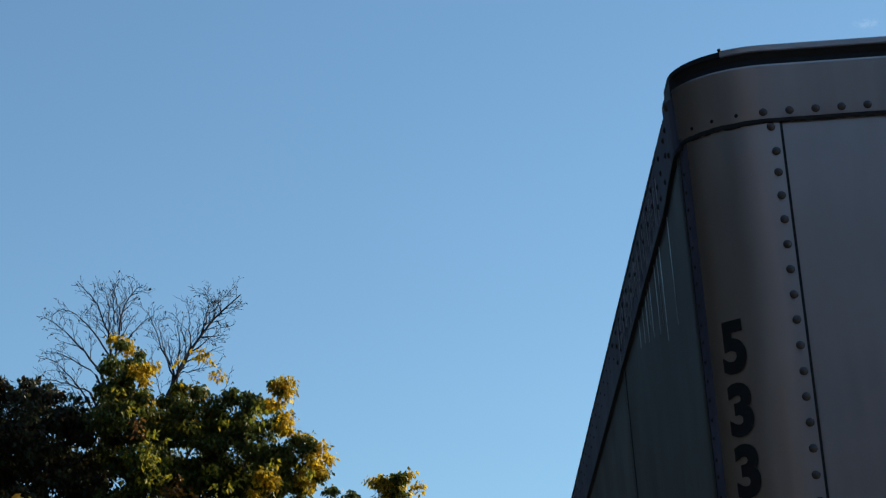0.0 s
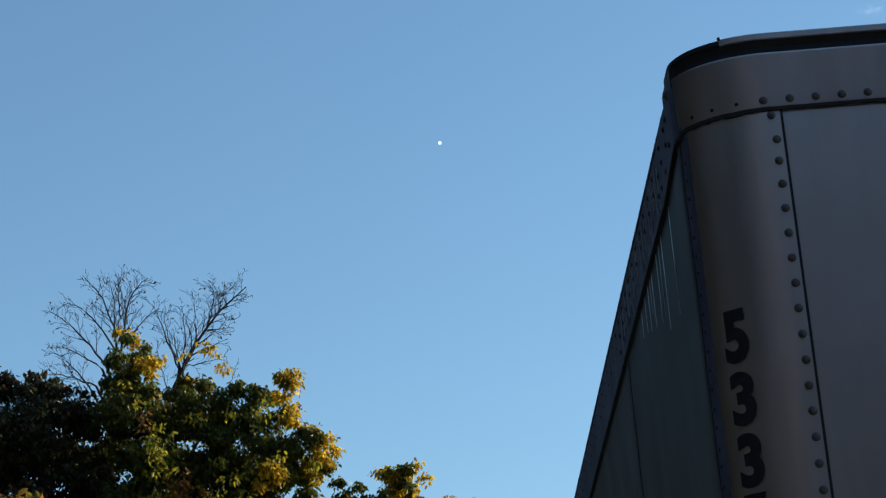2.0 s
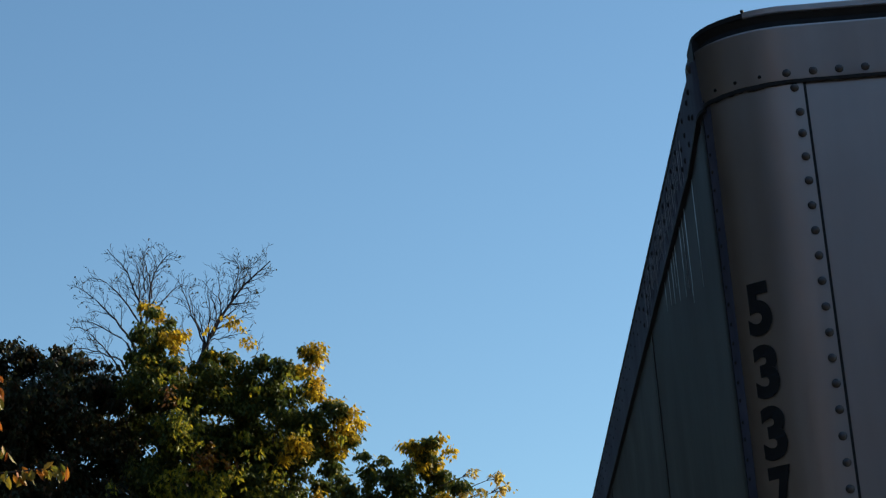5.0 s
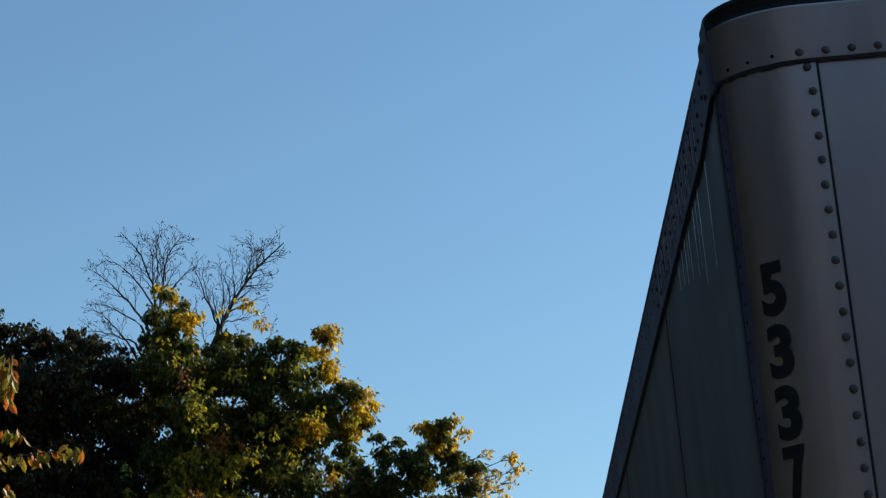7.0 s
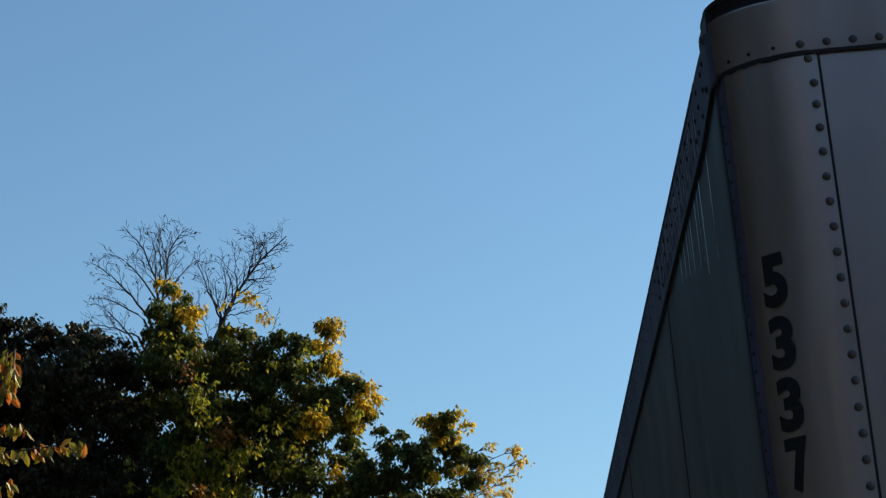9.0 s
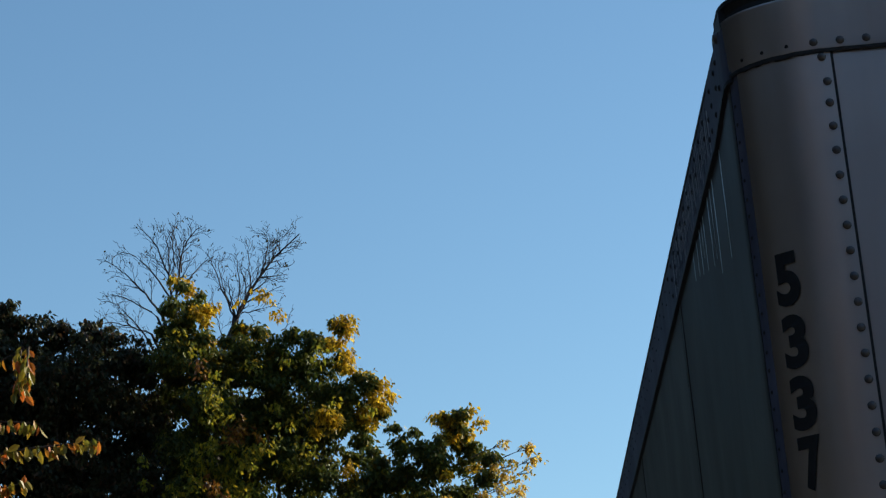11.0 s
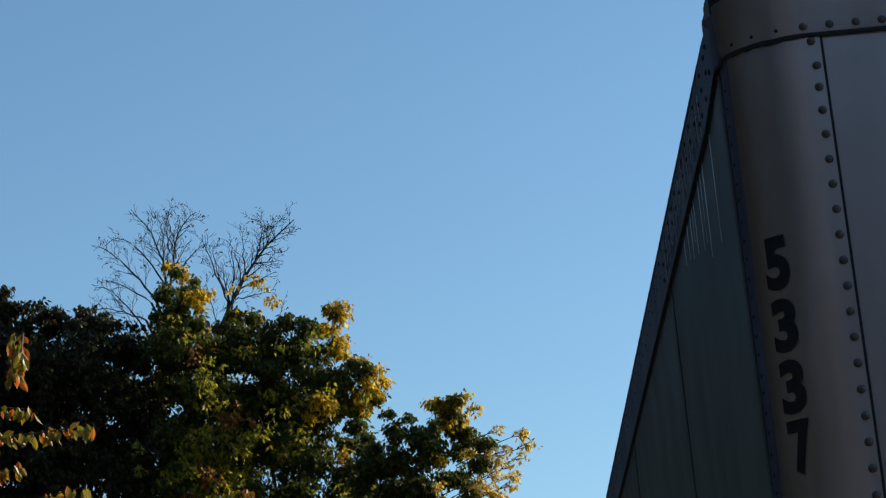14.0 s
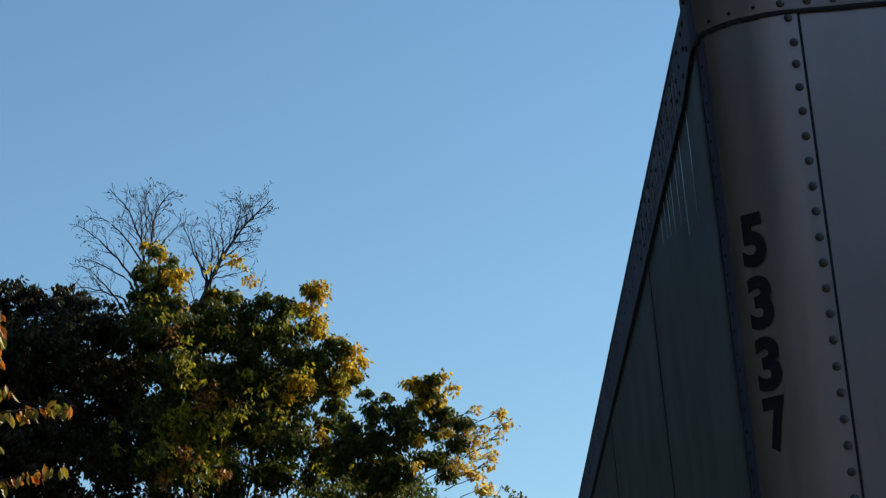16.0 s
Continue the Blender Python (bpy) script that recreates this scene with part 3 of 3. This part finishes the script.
    build_tree("autumn_tree", "broad autumn tree, dark green, sunlight put into its yellow edges", (-2.2, 29.8, 0), (-2.5, 29.6, 7.9), 0.22, [
        ("crown", GREEN, spread(rng, spire + middle + shoulder + skirt + low, 29, 0.3) + spread(rng, fill, 29.5, 0.2) + spread(rng, infill + heart, 29.3, 0.15), 1950, 0.061, "dark green drooping leaves"),
        ("yellow_leaves", YELLOW_SUNLIT, spread(rng, glow_top, 28.9, 0.2) + spread(rng, [(x + 0.035, z + 0.01, r * 1.1) for x, z, r in glow_edge], 28.92, 0.2) + spread(rng, glow_front, 28.4, 0.1), 3300, 0.06, "sunlit yellow leaves"),
        ("lime_lit_leaves", LIME_SUNLIT, spread(rng, [(x, z, r * 1.25) for x, z, r in lime], 28.1, 0.3) + spread(rng, [(x, z, r * 1.5) for x, z, r in fleck], 28.35, 0.2), 760, 0.062, "sunlit yellow green leaves"),
        ("russet_leaves", RUSSET, spread(rng, russet, 27.9, 0.2), 1000, 0.066, "russet brown leaves")], 3)
    right = [(-0.68, 7.75, 0.08), (-0.47, 7.73, 0.07), (-0.63, 7.56, 0.16), (-0.41, 7.48, 0.14), (-0.65, 7.27, 0.25), (-0.27, 7.3, 0.25), (-0.42, 7.0, 0.23), (-0.74, 6.95, 0.19), (-0.11, 7.81, 0.09), (0.07, 7.82, 0.1), (0.02, 7.66, 0.14), (0.2, 7.45, 0.17), (0.36, 7.31, 0.12), (0.27, 7.08, 0.14), (0.06, 7.03, 0.13)]
    # sunward clumps of this tree, again with sunlight in the yellow
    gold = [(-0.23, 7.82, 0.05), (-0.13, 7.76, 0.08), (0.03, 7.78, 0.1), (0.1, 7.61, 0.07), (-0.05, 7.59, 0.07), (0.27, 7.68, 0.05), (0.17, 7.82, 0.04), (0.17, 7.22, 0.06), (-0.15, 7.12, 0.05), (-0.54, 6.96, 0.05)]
    pale = [(0.79, 7.39, 0.06), (0.84, 7.23, 0.06), (0.77, 7.14, 0.04), (0.51, 7.42, 0.04), (0.58, 7.19, 0.05), (0.39, 7.21, 0.06), (0.47, 7.07, 0.06), (0.63, 7.05, 0.04), (0.65, 6.91, 0.05), (0.46, 6.93, 0.06), (0.6, 6.79, 0.05), (0.38, 6.78, 0.07), (0.26, 6.83, 0.06), (0.47, 6.7, 0.06), (0.21, 6.9, 0.06), (-0.24, 6.87, 0.06), (0.55, 6.58, 0.08)]
    under = [(-0.87, 7.43, 0.12), (-0.92, 7.18, 0.16), (-1.07, 7.05, 0.16), (-0.73, 7.22, 0.14), (-0.96, 7.6, 0.09), (-0.25, 7.58, 0.14), (-0.14, 7.68, 0.09), (0.04, 7.55, 0.14), (-0.11, 7.0, 0.14), (0.16, 6.84, 0.16), (-0.25, 6.83, 0.16), (-0.98, 7.22, 0.17), (-0.57, 6.79, 0.22), (0.08, 7.32, 0.16)]
    low = [(-0.6 + 0.6 * i, 6.1 - 0.8 * k, 0.55) for k in range(4) for i in range(3)]
    build_tree("straw_tree", "smaller autumn tree with pale yellow outer leaves", (-0.2, 28.4, 0), (-0.45, 28.2, 6.6), 0.13, [
        ("crown", GREEN, spread(rng, right + low, 28, 0.25) + spread(rng, under, 28.2, 0.12), 2000, 0.061, "green leaves"),
        ("yellow_leaves", YELLOW_SUNLIT, spread(rng, [(x + 0.02, z + 0.02, r * 1.1) for x, z, r in gold], 27.88, 0.15), 3600, 0.06, "yellow leaves"),
        ("straw_leaves", PALE, spread(rng, pale, 27.8, 0.15), 2600, 0.06, "pale straw leaves")], 5)
    left = [(-4.17, 9.54, 0.29), (-4.58, 9.51, 0.26), (-4.83, 9.67, 0.23), (-4.33, 8.94, 0.59), (-4.81, 8.83, 0.52), (-3.79, 9.16, 0.39), (-3.83, 8.34, 0.59), (-4.52, 7.85, 0.65), (-3.61, 7.51, 0.59), (-5.35, 9.77, 0.25), (-5.52, 9.26, 0.45), (-5.97, 8.81, 0.56), (-5.35, 8.36, 0.56), (-6.09, 7.91, 0.68), (-5.15, 8.55, 0.34), (-5.0, 8.3, 0.34), (-5.02, 9.42, 0.28), (-5.38, 9.4, 0.36), (-5.12, 9.0, 0.4), (-4.75, 9.0, 0.3), (-5.2, 8.75, 0.36), (-5.0, 8.1, 0.5), (-5.5, 8.1, 0.5), (-5.2, 7.4, 0.6), (-4.6, 7.4, 0.5)]
    low = [(-5.9 + 0.85 * i, 6.8 - 0.9 * k, 0.62) for k in range(3) for i in range(4)]
    core = [(-4.03, 8.75, 0.41), (-3.62, 8.57, 0.35), (-4.58, 8.8, 0.48), (-4.99, 8.7, 0.48), (-4.07, 8.02, 0.41), (-4.76, 7.98, 0.48), (-3.45, 8.83, 0.28), (-5.18, 9.21, 0.35), (-4.28, 9.2, 0.28)]
    fringe = [(-5.15, 9.9, 0.13), (-5.05, 9.73, 0.15), (-4.92, 9.46, 0.15), (-5.19, 9.63, 0.2), (-4.83, 9.61, 0.05), (-4.54, 9.58, 0.06), (-4.43, 9.49, 0.09), (-4.31, 9.42, 0.12), (-4.14, 9.5, 0.1), (-3.98, 9.39, 0.11), (-3.84, 9.41, 0.07), (-3.66, 9.03, 0.17), (-3.79, 9.16, 0.15), (-3.54, 8.86, 0.17), (-4.72, 9.38, 0.11)]
    build_tree("shaded_tree", "shaded tree, shade put into its bronze green leaf colour", (-4.5, 29.8, 0), (-4.5, 29.5, 8.6), 0.2, [
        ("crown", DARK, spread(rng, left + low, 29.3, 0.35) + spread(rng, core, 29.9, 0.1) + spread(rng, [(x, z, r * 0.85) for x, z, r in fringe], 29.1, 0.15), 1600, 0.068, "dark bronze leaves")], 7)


# ---- bare tree ----
def build_bare_tree():
    rng = random.Random(21)
    tree = new("bare_tree")
    tagged(tree, "leafless tree with fine forked upright twigs", "tree")
    wood, wood_faces, fine, fine_faces, tips = [], [], [], [], []

    def branch_off(pts, ways, radii, length, level):
        steps = len(ways)
        count = max(2, int(length / (0.08 if level == 0 else 0.07)))
        for k in range(count):
            f = 0.16 + 0.80 * (k + rng.random()) / count
            i = min(steps - 1, int(f * steps))
            at = pts[i].lerp(pts[i + 1], f * steps - i)
            across = ways[i].cross(Vector((0, 1, 0))).normalized() * (1 if k % 2 else -1)
            out = ways[i] + across * rng.uniform(0.35, 0.85) + Vector((0, rng.uniform(-0.5, 0.5), 0.12))
            grow(at, out, (0.062 + 0.28 * length * (1 - 0.78 * f)) * rng.uniform(0.6, 1.3), radii[i] * 0.55, level + 1)

    def grow(p, way, length, radius, level):
        pts, ways, w = [p], [], way.normalized()
        for _ in range(5):
            w = (w + Vector((rng.gauss(0, 0.13), rng.gauss(0, 0.1), 0.03 + rng.gauss(0, 0.08)))).normalized()
            ways.append(w)
            pts.append(pts[-1] + w * length / 5)
        radii = [max(0.0023, radius * (1 - 0.16 * i)) for i in range(6)]
        tube(pts, radii, 4, fine, fine_faces)
        tips.append((pts[-1], w))
        if level < 3 and length > 0.09:
            branch_off(pts, ways, radii, length, level)

    base = Vector((-2.9, 30.6, 0))
    fork = Vector((-2.95, 30.1, 8.3))
    tube(limb_path(rng, base, fork, 0.03, 7), [0.2, 0.16, 0.15, 0.14, 0.125, 0.11, 0.1, 0.09], 8, wood, wood_faces)
    for foot, bend, tip, radius in LEFT_FAN + RIGHT_FAN:
        depth = rng.uniform(-0.25, 0.25) if radius > 0.012 else 0.0
        a, m, z = Vector((foot[0], 30, foot[1])), Vector((bend[0], 30 + depth * 0.5, bend[1])), Vector((tip[0], 30 + depth, tip[1] - 0.05))
        z = m.lerp(z, 0.86)
        pts = []
        for i in range(11):
            f = i / 10
            p = a * (1 - f) * (1 - f) + (m * 2 - (a + z) * 0.5) * 2 * f * (1 - f) + z * f * f
            pts.append(p + Vector((rng.gauss(0, 0.009), rng.gauss(0, 0.009), rng.gauss(0, 0.006))) * (1 if i else 0))
        ways = [(q - p).normalized() for p, q in zip(pts, pts[1:])]
        radii = [max(0.003, radius * 0.72 * (1 - 0.08 * i)) for i in range(11)]
        tube(pts, radii, 6, wood, wood_faces)
        if foot[1] < 9.95:
            tube(limb_path(rng, fork + Vector((0, 0, -0.3)), a, 0.05, 4), [max(radius, 0.03), max(radius, 0.026), max(radius, 0.022), max(radius, 0.018), radius], 6, wood, wood_faces)
        branch_off(pts, ways, radii, (z - a).length, 0)
        tips.append((z, ways[-1]))
    raw_part("trunk", wood, wood_faces, TWIG, tree, "thin grey brown limbs", True)
    tagged(raw_part("twigwork", fine, fine_faces, TWIG, tree, "fine bare twigs"), kind="stuff")
    arr = np.random.default_rng(9)
    some = [(p.x, p.y, p.z, 0.01) for p, _ in tips[::10]]
    v, f = leaves(arr, some, 1, 0.04, per=1)
    raw_part("dead_leaves", v, f, DARK, tree, "few small withered leaves")


# foot, bend and tip of each limb (x, z), and its thickness
LEFT_FAN = [((-3.27, 9.78), (-3.16, 10.6), (-2.83, 11.07), 0.026),
            ((-3.18, 10.42), (-3.22, 10.79), (-3.29, 11.07), 0.014),
            ((-3.34, 9.86), (-3.37, 10.51), (-3.75, 11.24), 0.026),
            ((-3.34, 10.11), (-3.66, 10.6), (-4.0, 10.78), 0.018),
            ((-3.44, 9.87), (-3.76, 10.33), (-4.13, 10.67), 0.022),
            ((-3.51, 9.88), (-3.86, 10.14), (-4.09, 10.25), 0.015),
            ((-3.62, 9.56), (-3.92, 9.99), (-4.22, 10.17), 0.016),
            ((-3.59, 9.67), (-3.95, 9.85), (-4.32, 9.98), 0.016),
            ((-3.15, 10.24), (-2.93, 10.51), (-2.75, 10.67), 0.014),
            ((-3.35, 10.29), (-3.34, 10.8), (-3.48, 11.14), 0.014),
            ((-3.25, 10.5), (-3.26, 10.87), (-3.17, 11.17), 0.013),
            ((-3.69, 9.46), (-3.81, 9.73), (-3.97, 10.03), 0.01),
            ((-3.0, 10.88), (-3.07, 10.92), (-3.0, 11.13), 0.008)]
RIGHT_FAN = [((-2.74, 9.34), (-2.28, 10.2), (-1.61, 10.91), 0.042),
             ((-2.51, 9.84), (-2.32, 9.85), (-1.95, 9.97), 0.011),
             ((-2.56, 9.78), (-2.71, 10.23), (-2.87, 10.72), 0.018),
             ((-2.57, 9.84), (-2.71, 10.38), (-2.65, 10.62), 0.012),
             ((-2.51, 9.89), (-2.48, 10.35), (-2.49, 10.65), 0.013),
             ((-2.27, 10.21), (-2.11, 10.61), (-2.14, 10.99), 0.016),
             ((-2.07, 10.44), (-1.97, 10.67), (-1.73, 10.97), 0.012),
             ((-2.36, 10.09), (-2.34, 10.52), (-2.36, 10.78), 0.012),
             ((-2.2, 10.27), (-2.08, 10.23), (-1.89, 10.2), 0.008),
             ((-2.01, 10.47), (-1.9, 10.37), (-1.76, 10.5), 0.01),
             ((-1.94, 10.54), (-2.05, 10.75), (-2.3, 10.92), 0.01),
             ((-2.69, 9.44), (-2.79, 9.81), (-2.83, 10.24), 0.01),
             ((-1.97, 9.51), (-1.93, 9.65), (-1.87, 9.83), 0.007)]


# ---- near branch with turning leaves ----
def build_branch():
    rng = random.Random(31)
    tree = new("young_tree")
    tagged(tree, "slender tree with drooping orange and green leaves", "tree")
    verts, faces = [], []
    root, top = Vector((-5.1, 24, 0)), Vector((-4.75, 24, 8.3))
    stem = limb_path(rng, root, top, 0.02, 8)
    tube(stem, [0.09 - 0.009 * i for i in range(9)], 8, verts, faces)
    raw_part("trunk", verts, faces, BARK, tree, "", True)
    bm = bmesh.new()
    a = [bm.verts.new(c) for c in ((0, 0, 0), (0.030, 0.008, -0.045), (0.026, 0.006, -0.085), (0, -0.008, -0.125), (-0.026, 0.006, -0.085), (-0.030, 0.008, -0.045))]
    mid = bm.verts.new((0, -0.005, -0.06))
    for i in range(6):
        bm.faces.new((a[i], a[(i + 1) % 6], mid))
    me = mesh_of("leaf", bm, ORANGE_EACH)
    for foot, tip, count in (((-4.78, 24, 7.35), (-3.98, 23.9, 7.24), 34), ((-4.78, 24, 6.95), (-3.42, 23.9, 7.02), 60), ((-4.14, 23.9, 8.0), (-4.2, 23.9, 7.58), 34), ((-4.06, 23.85, 7.98), (-4.1, 23.85, 7.55), 26), ((-4.78, 24, 7.7), (-4.06, 23.9, 8.02), 14), ((-4.06, 23.9, 8.02), (-4.07, 23.88, 7.96), 3),
                             ((-4.78, 24, 6.6), (-4.15, 23.9, 6.68), 34), ((-4.78, 24, 6.2), (-3.5, 23.9, 6.45), 40)):
        path = limb_path(rng, foot, tip, 0.05, 8)
        verts, faces = [], []
        tube(path, [0.016 - 0.0015 * i for i in range(9)], 5, verts, faces)
        branch = raw_part("branch", verts, faces, BARK, tree, "thin drooping branch", True)
        for k in range(count):
            f = 0.15 + 0.85 * (k + rng.random()) / count
            i = min(7, int(f * 8))
            p = path[i].lerp(path[i + 1], f * 8 - i)
            ob = new("leaf", me)
            ob.parent = branch
            s = rng.uniform(0.75, 1.2)
            ob.matrix_basis = Matrix.Translation(p + Vector((rng.gauss(0, 0.02), rng.gauss(0, 0.05), rng.gauss(0, 0.022)))) @ Euler((rng.gauss(0, 0.35), rng.gauss(0, 0.4), rng.uniform(0, 6.3))).to_matrix().to_4x4() @ Matrix.Scale(s, 4)


ORANGE_EACH = leaf_material("turning leaves", [(0.0, (0.14, 0.15, 0.02)), (0.55, (0.32, 0.22, 0.02)), (0.8, (0.46, 0.17, 0.02)), (1.0, (0.55, 0.12, 0.02))])
_info = ORANGE_EACH.node_tree.nodes.new("ShaderNodeObjectInfo")
for _n in ORANGE_EACH.node_tree.nodes:
    if _n.bl_idname == "ShaderNodeValToRGB":
        ORANGE_EACH.node_tree.links.new(_info.outputs["Random"], _n.inputs["Fac"])


# ---- unseen woods added round the yard and behind the viewer to shape reflections ----
def build_reflection_woods():
    arr = np.random.default_rng(17)
    for name, label, mat, start, end, trees, near, height in (
            ("tan_reflection_woods", "unseen tan trees added to shape reflections", TAN, 1.42, 1.585, 38, 28, 15),
            ("brown_reflection_woods", "unseen brown trees added to shape reflections", WOODS, 1.59, 1.94, 66, 28, 13),
            ("dark_reflection_woods", "unseen dark trees added to darken the trailer's side", SHADE, 0.60, 1.41, 90, 22, 21)):
        clumps = []
        for k in range(trees):
            a = math.pi * (start + (end - start) * k / (trees - 1))
            d = near + 6 * arr.random()
            h = height + 4 * arr.random()
            for j in range(6):
                clumps.append((d * math.cos(a) - 4, d * math.sin(a), h * (0.08 + 0.18 * j), 2.7 - 0.15 * j))
        v, f = leaves(arr, clumps, 26, 0.8, per=6, broad=0.25)
        tagged(raw_part(name, v, f, mat), label, "woods", kind="stuff")


# ---- sky things ----
def build_sky_things():
    m, t, p = material("thin cloud")
    p.inputs["Base Color"].default_value = (0.9, 0.9, 0.92, 1)
    # emission stands in for the daylight that brightens the wisp
    p.inputs["Emission Color"].default_value = (0.95, 0.97, 1, 1)
    p.inputs["Emission Strength"].default_value = 0.5
    round_off = t.nodes.new("ShaderNodeTexGradient")
    round_off.gradient_type = "SPHERICAL"
    t.links.new(coords(t, (1 / 13, 1 / 13, 1 / 7)), round_off.inputs["Vector"])
    soft = node(t, "ShaderNodeMath")
    soft.operation = "MULTIPLY"
    t.links.new(round_off.outputs["Fac"], soft.inputs[0])
    t.links.new(ramp(t, noise_of(t, (1, 1, 1), 0.22), [(0.4, (0, 0, 0)), (0.75, (0.22, 0.22, 0.22))]), soft.inputs[1])
    t.links.new(soft.outputs[0], p.inputs["Alpha"])
    bm = bmesh.new()
    bmesh.ops.create_uvsphere(bm, u_segments=24, v_segments=12, radius=1, matrix=Matrix.Rotation(radians(-20), 4, "X") @ Matrix.Diagonal((13, 0.8, 7, 1)))
    cloud = part("small_cloud", bm, m, None, "", True)
    cloud.location = (430, 2000, 813)
    tagged(cloud, "tiny faint wisp of white cloud", "cloud")
    m, t, p = material("white light")
    p.inputs["Base Color"].default_value = (0.9, 0.9, 0.9, 1)
    p.inputs["Emission Color"].default_value = (1, 0.98, 0.95, 1)
    p.inputs["Emission Strength"].default_value = 1.0
    bm = bmesh.new()
    bmesh.ops.create_uvsphere(bm, u_segments=20, v_segments=12, radius=0.17, matrix=Matrix.Diagonal((1, 1, 0.004, 1)))
    disc = part("flying_light", bm, m, None, "", True)
    return tagged(disc, "tiny bright white turning light far up in the sky", "aircraft")


build_ground()
build_trailer()
build_trees()
build_bare_tree()
build_branch()
build_reflection_woods()
flying_light = build_sky_things()


def motions():
    """The far light drifts down across the sky and turns its bright face to the viewer for some seconds."""
    rows = []
    for t, x, z, turn in ((0.0, 7.3, 95.1, 1), (0.5, 7.18, 94.0, 12), (1.0, 7.12, 93.0, 34), (1.5, 7.0, 92.55, 62), (2.0, 6.9, 92.0, 90), (2.5, 6.65, 91.25, 96), (3.0, 6.63, 90.9, 122),
                          (3.5, 6.58, 90.35, 160), (4.0, 6.5, 89.8, 179), (6.0, 6.2, 87.6, 180), (11.0, 5.4, 82.0, 180), (16.0, 4.6, 76.5, 180)):
        rise = math.degrees(math.atan2(z - 1.6, 250))
        rows.append((t, pose(x, 250, z, turn + rise, 0, 0)))
    walk(flying_light, rows)


motions()
